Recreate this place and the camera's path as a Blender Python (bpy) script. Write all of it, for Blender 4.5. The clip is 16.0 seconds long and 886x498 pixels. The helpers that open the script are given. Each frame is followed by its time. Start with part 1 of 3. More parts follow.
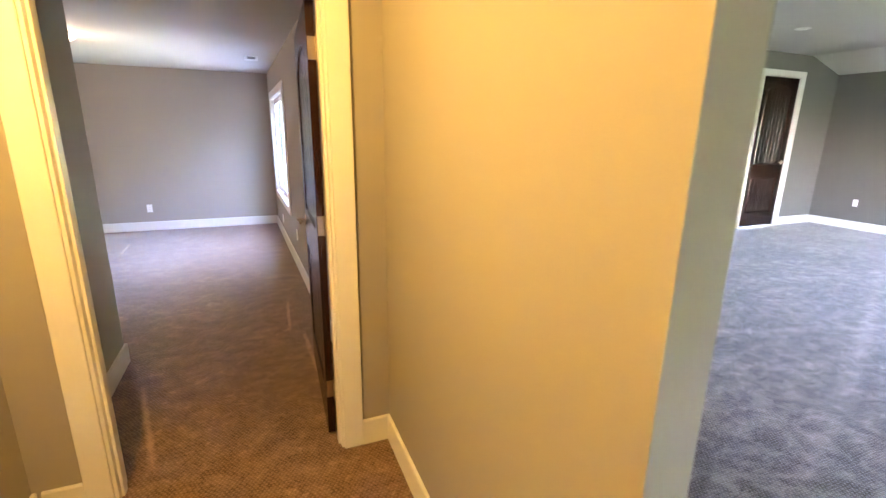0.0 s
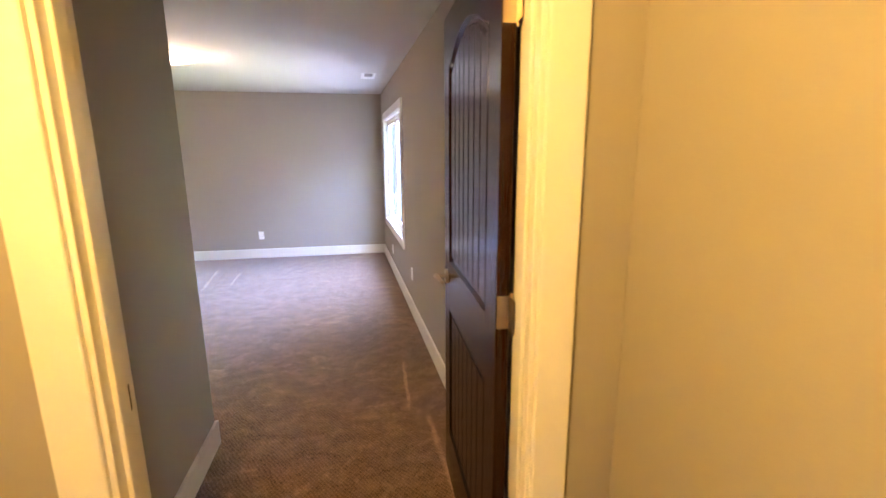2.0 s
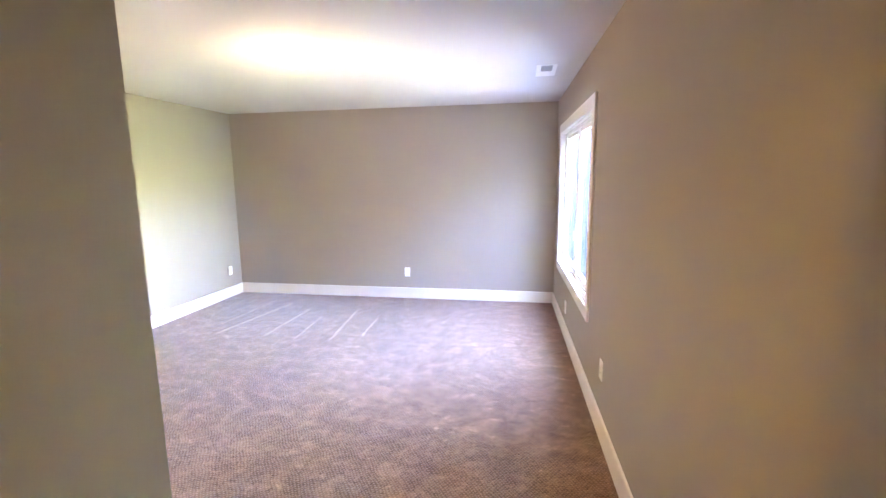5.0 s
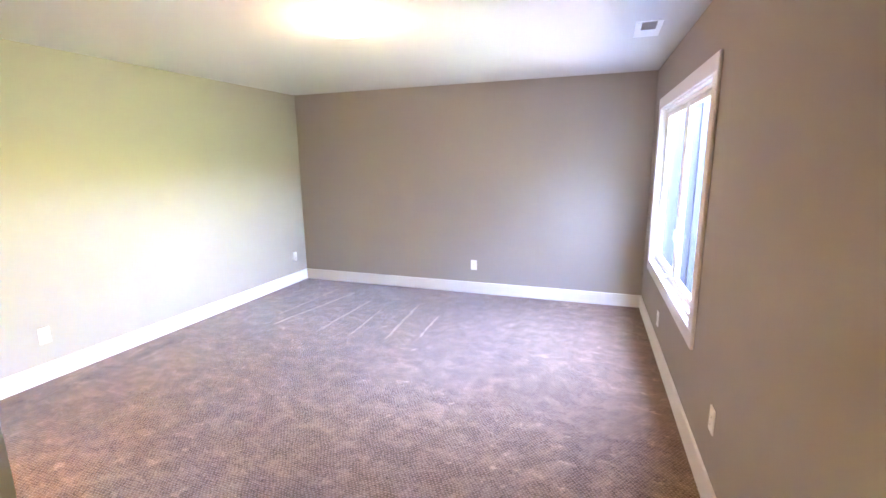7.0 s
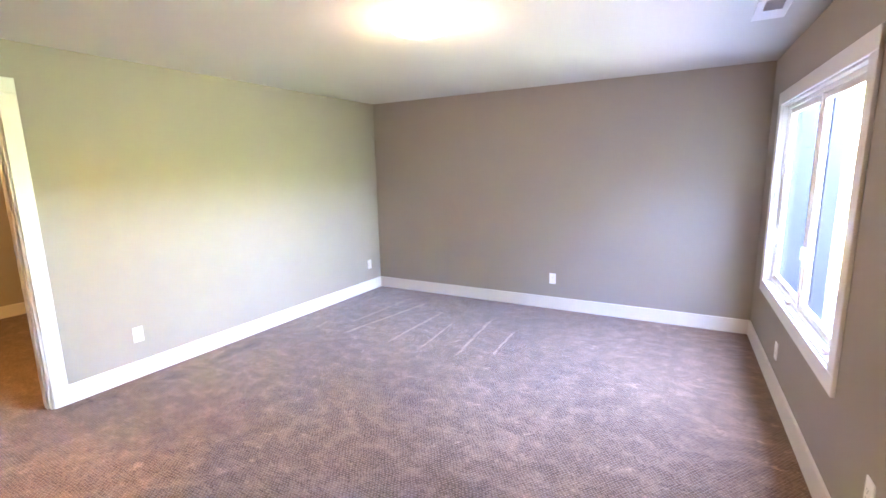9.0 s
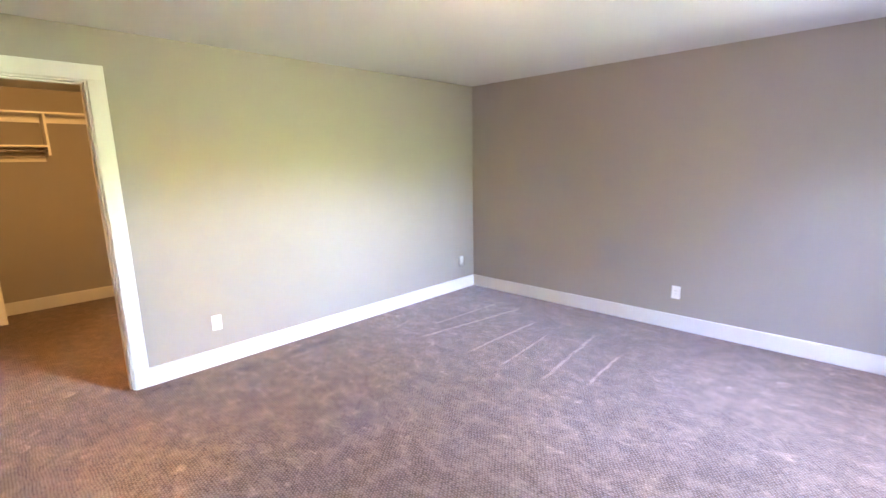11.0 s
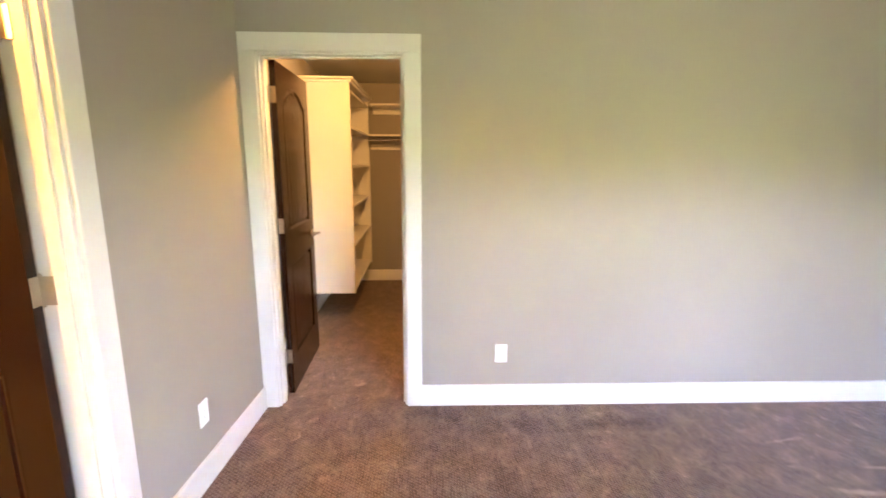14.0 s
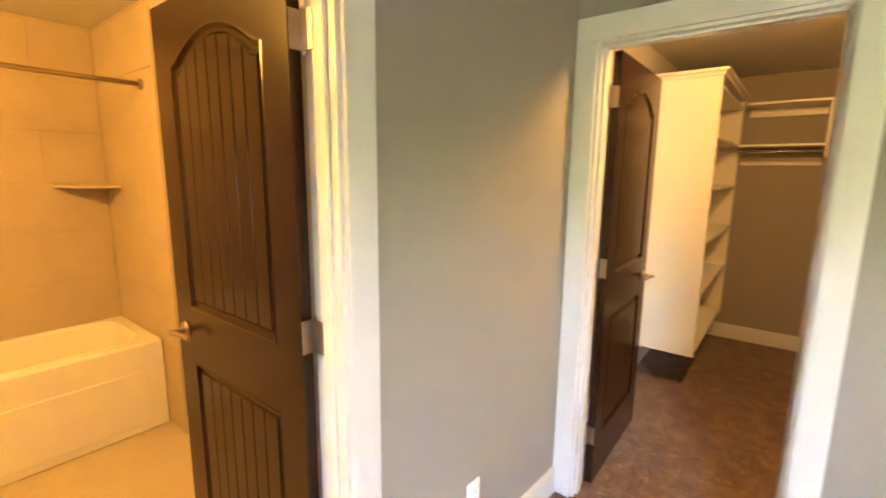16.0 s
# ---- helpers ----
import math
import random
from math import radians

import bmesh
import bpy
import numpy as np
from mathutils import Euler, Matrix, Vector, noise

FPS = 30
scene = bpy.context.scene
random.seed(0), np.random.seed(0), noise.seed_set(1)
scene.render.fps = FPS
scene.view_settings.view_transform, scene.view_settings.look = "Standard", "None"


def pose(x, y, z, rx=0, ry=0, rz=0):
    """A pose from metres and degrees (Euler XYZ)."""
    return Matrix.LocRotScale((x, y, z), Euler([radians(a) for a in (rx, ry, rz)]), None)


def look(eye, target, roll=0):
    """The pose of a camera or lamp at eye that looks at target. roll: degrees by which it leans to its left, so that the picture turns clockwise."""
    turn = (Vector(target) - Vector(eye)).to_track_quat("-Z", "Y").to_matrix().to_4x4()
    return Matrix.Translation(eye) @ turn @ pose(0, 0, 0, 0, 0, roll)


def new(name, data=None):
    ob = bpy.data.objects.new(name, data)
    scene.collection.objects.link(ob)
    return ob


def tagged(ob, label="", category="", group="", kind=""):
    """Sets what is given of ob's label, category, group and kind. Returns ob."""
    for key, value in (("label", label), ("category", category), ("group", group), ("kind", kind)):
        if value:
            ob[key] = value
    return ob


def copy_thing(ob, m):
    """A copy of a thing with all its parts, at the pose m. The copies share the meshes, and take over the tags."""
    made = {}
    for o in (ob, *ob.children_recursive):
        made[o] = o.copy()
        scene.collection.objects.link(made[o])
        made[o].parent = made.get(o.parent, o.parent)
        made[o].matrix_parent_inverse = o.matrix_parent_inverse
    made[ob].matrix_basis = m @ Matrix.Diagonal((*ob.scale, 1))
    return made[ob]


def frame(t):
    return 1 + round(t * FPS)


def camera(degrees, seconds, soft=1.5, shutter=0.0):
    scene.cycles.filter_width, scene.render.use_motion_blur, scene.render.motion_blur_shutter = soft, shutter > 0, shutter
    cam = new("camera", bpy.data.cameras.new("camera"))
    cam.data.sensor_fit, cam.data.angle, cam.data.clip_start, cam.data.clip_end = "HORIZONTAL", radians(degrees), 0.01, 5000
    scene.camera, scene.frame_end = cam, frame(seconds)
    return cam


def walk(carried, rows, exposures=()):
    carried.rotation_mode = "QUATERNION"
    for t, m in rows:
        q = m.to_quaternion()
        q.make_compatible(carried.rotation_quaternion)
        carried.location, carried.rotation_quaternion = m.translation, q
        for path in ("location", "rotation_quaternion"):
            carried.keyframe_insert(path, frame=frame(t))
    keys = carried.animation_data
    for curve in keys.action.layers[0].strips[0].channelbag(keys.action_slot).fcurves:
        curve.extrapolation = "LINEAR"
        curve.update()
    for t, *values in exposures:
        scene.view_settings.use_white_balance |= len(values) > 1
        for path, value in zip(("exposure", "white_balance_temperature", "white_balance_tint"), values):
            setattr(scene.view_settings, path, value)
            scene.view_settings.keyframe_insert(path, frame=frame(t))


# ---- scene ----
cam = camera(89.0, 16.0, 1.5, 0.4)
# seconds, eye, target, roll
PATH = [
    (0, (0.378, -0.766, 1.513), (1.118, 1.023, 1.011), 0.8),
    (0.5, (0.316, -0.603, 1.506), (1.017, 1.204, 1.013), 0.9),
    (1, (0.289, -0.397, 1.501), (0.900, 1.446, 1.025), 0.3),
    (1.5, (0.291, -0.106, 1.496), (0.775, 1.782, 1.048), -0.2),
    (2, (0.271, 0.223, 1.502), (0.632, 2.147, 1.088), -0.3),
    (2.5, (0.287, 0.543, 1.503), (0.523, 2.494, 1.130), -0.7),
    (3, (0.279, 0.817, 1.507), (0.397, 2.786, 1.178), -0.3),
    (3.5, (0.257, 1.075, 1.510), (0.253, 3.053, 1.213), -0.1),
    (4, (0.276, 1.319, 1.507), (0.147, 3.295, 1.224), -0.3),
    (6.5, (0.256, 2.113, 1.543), (-0.338, 3.983, 1.155), -0.8),
    (7, (0.236, 2.212, 1.548), (-0.425, 4.059, 1.158), -0.7),
    (7.5, (0.199, 2.267, 1.548), (-0.517, 4.095, 1.167), -0.5),
    (8, (0.189, 2.314, 1.545), (-0.604, 4.114, 1.18), -0.5),
    (8.5, (0.164, 2.358, 1.543), (-0.708, 4.123, 1.187), -0.9),
    (9, (0.148, 2.409, 1.537), (-0.815, 4.126, 1.187), -1.2),
    (11.5, (-0.025, 3.181, 1.487), (-1.524, 4.451, 1.11), -1.2),
    (12, (-0.12, 3.379, 1.468), (-1.759, 4.462, 1.095), -1.0),
    (12.5, (-0.333, 3.483, 1.508), (-2.08, 4.373, 1.114), -0.2),
    (13, (-0.518, 3.576, 1.506), (-2.367, 4.23, 1.113), 0.1),
    (13.5, (-0.735, 3.656, 1.502), (-2.659, 4.036, 1.109), 0.2),
    (14, (-0.969, 3.672, 1.482), (-2.93, 3.754, 1.096), 0.3),
    (14.5, (-1.179, 3.674, 1.491), (-3.126, 3.414, 1.112), 0.5),
    (15, (-1.369, 3.66, 1.51), (-3.238, 3.053, 1.14), 0.4),
    (15.5, (-1.524, 3.584, 1.518), (-3.26, 2.656, 1.16), 0.4),
    (16, (-1.639, 3.483, 1.521), (-3.192, 2.269, 1.181), 0.6),
]
EXPOSURES = [(0.0, 8.05, 6600, 28), (1.5, 8.05, 6650, 29), (2.5, 8.1, 6700, 30), (3.0, 8.2, 6650, 30), (4.0, 8.5, 6550, 28), (6.5, 8.35, 6600, 29), (9.0, 8.1, 6550, 29), (12.0, 7.95, 6600, 33), (14.0, 7.65, 7000, 36), (15.0, 7.45, 7350, 36), (16.0, 7.45, 7400, 33)]
walk(cam, [(t, look(eye, target, roll)) for t, eye, target, roll in PATH], EXPOSURES)

# ---- world, sun and lamps ----
world = bpy.data.worlds.new("world")
scene.world = world
world.use_nodes = True
wn = world.node_tree
sky = wn.nodes.new("ShaderNodeTexSky")
sky.sky_type, sky.sun_disc = "NISHITA", False
sky.sun_elevation, sky.sun_rotation = radians(52), radians(250)
wn.links.new(sky.outputs[0], wn.nodes["Background"].inputs[0])
wn.nodes["Background"].inputs[1].default_value = 0.15


def lamp(name, kind, m, power, colour, size=0.3):
    data = bpy.data.lights.new(name, kind)
    data.energy, data.color = power, colour
    if kind == "AREA":
        data.shape, data.size = "DISK", size
    elif kind == "POINT":
        data.shadow_soft_size = size
    ob = new(name, data)
    ob.matrix_world = m
    return ob


sun = lamp("sun", "SUN", look((-6, 3, 9), (0, 5, 0)), 2.8, (1.0, 0.95, 0.86))
sun.data.angle = radians(0.5)
WARM = (1.0, 0.625, 0.12)
AMBER = (1.0, 0.55, 0.09)
ROOM_LAMP = (-1.25, 4.70)
HALL_LAMP = (-0.17, 0.16)
CLOSET_LAMP = (-4.0, 3.55)
BATH_LAMP = (-1.15, 1.50)
lamp("room_bulb", "POINT", pose(*ROOM_LAMP, 2.275), 0.15, (1.0, 0.70, 0.36), 0.12)
lamp("hall_bulb", "POINT", pose(*HALL_LAMP, 2.22), 0.405, WARM, 0.10)
lamp("closet_bulb", "POINT", pose(*CLOSET_LAMP, 2.25), 0.38, (1.0, 0.59, 0.16), 0.08)
lamp("bath_bulb", "POINT", pose(*BATH_LAMP, 2.20), 0.72, AMBER, 0.13)

# ---- materials ----


def material(name):
    mat = bpy.data.materials.new(name)
    mat.use_nodes = True
    return mat, mat.node_tree, mat.node_tree.nodes["Principled BSDF"]


def node(nt, kind, **values):
    n = nt.nodes.new(kind)
    for key, value in values.items():
        n.inputs[key.replace("_", " ")].default_value = value
    return n


def ramp(nt, source, stops):
    n = nt.nodes.new("ShaderNodeValToRGB")
    while len(n.color_ramp.elements) < len(stops):
        n.color_ramp.elements.new(0.5)
    for e, (p, c) in zip(n.color_ramp.elements, stops):
        e.position, e.color = p, (*c, 1)
    nt.links.new(source, n.inputs[0])
    return n.outputs[0]


def surface(name, base, rough=0.5, grain=60.0, vary=0.06, bump=0.05, metal=0.0, stain=1.2, coat=0.0, gloss=0.5):
    """Paint, plaster or metal: fine grain and slow stains in tone, with a slight relief."""
    mat, nt, bsdf = material(name)
    geo = nt.nodes.new("ShaderNodeTexCoord")
    fine = node(nt, "ShaderNodeTexNoise", Scale=grain, Detail=4.0)
    slow = node(nt, "ShaderNodeTexNoise", Scale=stain, Detail=3.0)
    for n in (fine, slow):
        nt.links.new(geo.outputs["Object"], n.inputs["Vector"])
    add = nt.nodes.new("ShaderNodeMath")
    add.operation = "ADD"
    nt.links.new(fine.outputs[0], add.inputs[0])
    nt.links.new(slow.outputs[0], add.inputs[1])
    half = nt.nodes.new("ShaderNodeMath")
    half.operation, half.inputs[1].default_value = "MULTIPLY", 0.5
    nt.links.new(add.outputs[0], half.inputs[0])
    low = tuple(c * (1 - vary) for c in base)
    high = tuple(min(1, c * (1 + vary)) for c in base)
    nt.links.new(ramp(nt, half.outputs[0], ((0.3, low), (0.7, high))), bsdf.inputs["Base Color"])
    bsdf.inputs["Roughness"].default_value, bsdf.inputs["Metallic"].default_value = rough, metal
    bsdf.inputs["Coat Weight"].default_value = coat
    bsdf.inputs["Specular IOR Level"].default_value = gloss
    if bump:
        b = node(nt, "ShaderNodeBump", Strength=bump, Distance=0.002)
        nt.links.new(fine.outputs[0], b.inputs["Height"])
        nt.links.new(b.outputs[0], bsdf.inputs["Normal"])
    return mat


WALL = surface("greige_wall_paint", (0.345, 0.312, 0.272), 0.85, 220, 0.03, 0.12, gloss=0.15)
WALL_DARK = surface("grey_wall_paint", (0.160, 0.152, 0.143), 0.85, 220, 0.03, 0.12, gloss=0.2)
CEILING = surface("ceiling_paint", (0.64, 0.635, 0.625), 0.9, 120, 0.02, 0.25, gloss=0.1)
TRIM = surface("white_trim_paint", (0.73, 0.71, 0.685), 0.32, 90, 0.02, 0.04)
VINYL = surface("white_vinyl", (0.82, 0.82, 0.82), 0.3, 80, 0.02, 0.02)
PLASTIC = surface("white_plastic", (0.84, 0.83, 0.81), 0.3, 80, 0.02, 0.0)
SLOT = surface("outlet_slot", (0.28, 0.275, 0.265), 0.5, 80, 0.1, 0.0)
NICKEL = surface("satin_nickel", (0.41, 0.34, 0.27), 0.3, 300, 0.05, 0.03, 1.0)
CHROME = surface("chrome", (0.75, 0.75, 0.76), 0.12, 200, 0.03, 0.0, 1.0)
BRONZE = surface("dark_strike_plate", (0.06, 0.05, 0.04), 0.4, 200, 0.1, 0.02, 1.0)
MELAMINE = surface("white_melamine", (0.80, 0.77, 0.70), 0.4, 80, 0.02, 0.02)
ACRYLIC = surface("white_tub_acrylic", (0.82, 0.80, 0.76), 0.15, 40, 0.02, 0.0, coat=0.3)
GRILLE = surface("grey_grille", (0.42, 0.42, 0.42), 0.5, 80, 0.06, 0.0)
BATH_PAINT = surface("bath_paint", (0.50, 0.45, 0.38), 0.55, 200, 0.03, 0.1)
BATH_FLOOR = surface("bath_floor_vinyl", (0.50, 0.43, 0.33), 0.35, 30, 0.08, 0.05)
GROUT = surface("grout", (0.46, 0.38, 0.285), 0.8, 120, 0.06, 0.1)
SIDING = surface("blue_grey_siding", (0.031, 0.037, 0.053), 0.6, 60, 0.05, 0.03)
CONCRETE = surface("bounce_slab_concrete", (0.11, 0.11, 0.107), 0.8, 40, 0.10, 0.2)
BARK = surface("bark", (0.12, 0.09, 0.07), 0.9, 30, 0.35, 0.5)


def door_finish():
    """Espresso stain with faint upright grain and a satin lacquer."""
    mat, nt, bsdf = material("espresso_door_finish")
    geo = nt.nodes.new("ShaderNodeTexCoord")
    stretch = node(nt, "ShaderNodeMapping", Scale=(60.0, 60.0, 2.0))
    nt.links.new(geo.outputs["Object"], stretch.inputs["Vector"])
    grain = node(nt, "ShaderNodeTexNoise", Scale=1.0, Detail=5.0)
    nt.links.new(stretch.outputs[0], grain.inputs["Vector"])
    nt.links.new(ramp(nt, grain.outputs[0], ((0.3, (0.0165, 0.0054, 0.0028)), (0.75, (0.0205, 0.0066, 0.0034)))), bsdf.inputs["Base Color"])
    nt.links.new(ramp(nt, grain.outputs[0], ((0.3, (0.215, 0.215, 0.215)), (0.8, (0.235, 0.235, 0.235)))), bsdf.inputs["Roughness"])
    b = node(nt, "ShaderNodeBump", Strength=0.01, Distance=0.001)
    nt.links.new(grain.outputs[0], b.inputs["Height"])
    nt.links.new(b.outputs[0], bsdf.inputs["Normal"])
    bsdf.inputs["Specular IOR Level"].default_value = 0.32
    return mat


ESPRESSO = door_finish()


def glass():
    mat, nt, bsdf = material("window_glass")
    clear = nt.nodes.new("ShaderNodeBsdfTransparent")
    gloss = node(nt, "ShaderNodeBsdfGlossy", Roughness=0.02)
    mix = nt.nodes.new("ShaderNodeMixShader")
    mix.inputs[0].default_value = 0.06
    nt.links.new(clear.outputs[0], mix.inputs[1])
    nt.links.new(gloss.outputs[0], mix.inputs[2])
    nt.links.new(mix.outputs[0], nt.nodes["Material Output"].inputs[0])
    return mat


GLASS = glass()


def glowing(name, colour, strength):
    mat, nt, bsdf = material(name)
    bsdf.inputs["Base Color"].default_value = (0.8, 0.78, 0.72, 1)
    bsdf.inputs["Emission Color"].default_value = (*colour, 1)
    bsdf.inputs["Emission Strength"].default_value = strength
    bsdf.inputs["Roughness"].default_value = 0.3
    return mat


DOME = glowing("lit_opal_glass", (1.0, 0.80, 0.50), 0.06)

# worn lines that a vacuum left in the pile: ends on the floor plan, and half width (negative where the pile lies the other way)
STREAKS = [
    ((-2.78, 6.84), (-2.87, 5.80), 0.012), ((-2.50, 6.76), (-2.73, 5.51), 0.020), ((-2.17, 6.51), (-2.21, 5.48), 0.020),
    ((-1.92, 6.31), (-1.86, 5.49), 0.014), ((-1.60, 6.55), (-1.51, 5.51), 0.019), ((-1.27, 6.32), (-1.24, 5.60), 0.016),
    ((-3.12, 5.78), (-3.07, 5.49), 0.010),
    ((-0.37, 2.17), (-0.16, 1.32), 0.022), ((0.62, 2.64), (0.66, 1.70), 0.020), ((0.55, 3.36), (0.52, 2.65), 0.016),
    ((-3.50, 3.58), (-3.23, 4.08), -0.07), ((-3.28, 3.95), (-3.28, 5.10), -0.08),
]


def carpet(name, dark, light, streaks, brush=0.27, wear=0.7):
    """Patterned loop carpet: small loops in rows, pile brushed in patches, and the lines a vacuum left."""
    mat, nt, bsdf = material(name)
    L = nt.links.new
    geo = nt.nodes.new("ShaderNodeNewGeometry")
    pos = geo.outputs["Position"]

    def math(op, a, b=None, c=None, clamp=False):
        n = nt.nodes.new("ShaderNodeMath")
        n.operation, n.use_clamp = op, clamp
        for i, v in enumerate((a, b, c)):
            if v is None:
                continue
            if isinstance(v, (int, float)):
                n.inputs[i].default_value = v
            else:
                L(v, n.inputs[i])
        return n.outputs[0]

    wobble = node(nt, "ShaderNodeTexNoise", Scale=7.0, Detail=2.0)
    L(pos, wobble.inputs["Vector"])
    sep = nt.nodes.new("ShaderNodeSeparateXYZ")
    L(pos, sep.inputs[0])
    shift = math("MULTIPLY", math("SUBTRACT", wobble.outputs[0], 0.5), 0.03)
    px, py = math("ADD", sep.outputs[0], shift), math("ADD", sep.outputs[1], shift)
    # loops in rows a little over 1 cm apart, every second row set off by half a loop
    row = math("FLOOR", math("DIVIDE", py, 0.0135))
    u = math("MULTIPLY_ADD", px, 2 * 3.14159 / 0.019, math("MULTIPLY", row, 3.14159))
    v = math("MULTIPLY_ADD", py, 2 * 3.14159 / 0.0135, -1.5708)
    loops = math("MULTIPLY", math("MULTIPLY_ADD", math("SINE", u), 0.5, 0.5), math("MULTIPLY_ADD", math("SINE", v), 0.5, 0.5))
    pile = node(nt, "ShaderNodeTexNoise", Scale=420.0, Detail=2.0)
    L(pos, pile.inputs["Vector"])
    squash = node(nt, "ShaderNodeMapping", Scale=(1.0, 1.25, 1.0))
    L(pos, squash.inputs["Vector"])
    patches = node(nt, "ShaderNodeTexNoise", Scale=8.0, Detail=8.0, Roughness=0.68, Distortion=0.4)
    L(squash.outputs[0], patches.inputs["Vector"])
    large = node(nt, "ShaderNodeTexNoise", Scale=1.1, Detail=2.0)
    L(pos, large.inputs["Vector"])
    flecks = node(nt, "ShaderNodeTexNoise", Scale=12.0, Detail=5.0, Roughness=0.62, Distortion=0.4)
    L(squash.outputs[0], flecks.inputs["Vector"])
    speck = node(nt, "ShaderNodeTexNoise", Scale=55.0, Detail=3.0, Roughness=0.7)
    L(pos, speck.inputs["Vector"])
    brushed = math("MULTIPLY_ADD", patches.outputs[0], 2.6, math("MULTIPLY_ADD", large.outputs[0], 0.6, -1.1), True)
    fleck = math("MULTIPLY", math("MULTIPLY", math("SUBTRACT", flecks.outputs[0], 0.59, None), 9.0, None, True), math("MULTIPLY_ADD", large.outputs[0], 3.0, -1.0, True))
    value = math("MULTIPLY_ADD", math("MULTIPLY", loops, math("MULTIPLY_ADD", large.outputs[0], 1.0, 0.5)), 0.26, math("MULTIPLY_ADD", math("MULTIPLY", brushed, brushed), brush, math("MULTIPLY_ADD", speck.outputs[0], 0.75, -0.105 - brush * 0.33)))
    value = math("MULTIPLY_ADD", pile.outputs[0], 0.20, value)
    value = math("MULTIPLY_ADD", fleck, 0.58, value)
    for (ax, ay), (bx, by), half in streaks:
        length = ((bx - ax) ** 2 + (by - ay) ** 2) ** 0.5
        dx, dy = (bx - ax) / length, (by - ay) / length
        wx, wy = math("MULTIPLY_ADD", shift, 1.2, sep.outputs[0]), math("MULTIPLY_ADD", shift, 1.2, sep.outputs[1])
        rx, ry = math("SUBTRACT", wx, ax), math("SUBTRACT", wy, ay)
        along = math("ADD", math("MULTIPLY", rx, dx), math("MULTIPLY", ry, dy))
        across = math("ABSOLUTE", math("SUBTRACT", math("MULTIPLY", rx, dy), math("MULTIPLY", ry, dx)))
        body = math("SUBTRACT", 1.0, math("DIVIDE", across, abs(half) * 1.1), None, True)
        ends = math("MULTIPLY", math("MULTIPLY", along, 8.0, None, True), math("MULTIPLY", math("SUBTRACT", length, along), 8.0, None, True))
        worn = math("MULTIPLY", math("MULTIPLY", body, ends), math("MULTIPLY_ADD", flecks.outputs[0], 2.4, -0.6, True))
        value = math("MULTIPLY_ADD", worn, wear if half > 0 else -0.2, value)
    mid = tuple((a + b) / 2 for a, b in zip(dark, light))
    L(ramp(nt, value, ((0.12, dark), (0.5, mid), (0.95, light))), bsdf.inputs["Base Color"])
    bsdf.inputs["Roughness"].default_value = 0.95
    bsdf.inputs["Sheen Weight"].default_value, bsdf.inputs["Sheen Roughness"].default_value = 0.36, 0.4
    bsdf.inputs["Sheen Tint"].default_value = (0.94, 0.94, 0.97, 1)
    bsdf.inputs["Specular IOR Level"].default_value = 0.15
    b = node(nt, "ShaderNodeBump", Strength=0.5, Distance=0.004)
    L(math("MULTIPLY_ADD", pile.outputs[0], 0.4, math("MULTIPLY_ADD", patches.outputs[0], 0.25, loops)), b.inputs["Height"])
    L(b.outputs[0], bsdf.inputs["Normal"])
    return mat


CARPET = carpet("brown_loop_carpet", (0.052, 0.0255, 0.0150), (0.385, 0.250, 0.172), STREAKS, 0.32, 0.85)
# same loop carpet, greyed and darkened in colour to stand for the daylight there
CARPET_DAYLIT = carpet("daylit_loop_carpet", (0.040, 0.027, 0.0205), (0.275, 0.212, 0.178), [
    ((2.2, 0.9), (4.6, 1.9), 0.05), ((2.6, 0.2), (5.6, 1.3), 0.07), ((3.4, 1.9), (6.4, 3.0), 0.07), ((4.2, 0.8), (7.2, 2.0), 0.06),
    ((1.9, 0.5), (2.9, 0.1), 0.04), ((2.6, 1.3), (3.9, 0.8), 0.05), ((3.2, 1.6), (5.2, 1.0), 0.06), ((4.4, 2.6), (6.2, 2.0), 0.07)], 0.62, 0.3)


def tile_finish():
    """Warm beige stone-look tile; each piece differs a little."""
    mat, nt, bsdf = material("beige_wall_tile")
    geo = nt.nodes.new("ShaderNodeNewGeometry")
    info = nt.nodes.new("ShaderNodeObjectInfo")
    cloud = node(nt, "ShaderNodeTexNoise", Scale=4.0, Detail=6.0, Roughness=0.6)
    nt.links.new(geo.outputs["Position"], cloud.inputs["Vector"])
    add = nt.nodes.new("ShaderNodeMath")
    add.operation, add.inputs[1].default_value = "MULTIPLY_ADD", 0.10
    nt.links.new(info.outputs["Random"], add.inputs[0])
    nt.links.new(cloud.outputs[0], add.inputs[2])
    nt.links.new(ramp(nt, add.outputs[0], ((0.2, (0.42, 0.34, 0.25)), (0.9, (0.52, 0.44, 0.34)))), bsdf.inputs["Base Color"])
    bsdf.inputs["Roughness"].default_value = 0.35
    return mat


TILE = tile_finish()


def grass_ground():
    mat, nt, bsdf = material("lawn")
    geo = nt.nodes.new("ShaderNodeNewGeometry")
    a = node(nt, "ShaderNodeTexNoise", Scale=0.7, Detail=6.0)
    nt.links.new(geo.outputs["Position"], a.inputs["Vector"])
    nt.links.new(ramp(nt, a.outputs[0], ((0.3, (0.058, 0.094, 0.034)), (0.7, (0.12, 0.168, 0.064)))), bsdf.inputs["Base Color"])
    bsdf.inputs["Roughness"].default_value = 0.9
    return mat


LAWN = grass_ground()


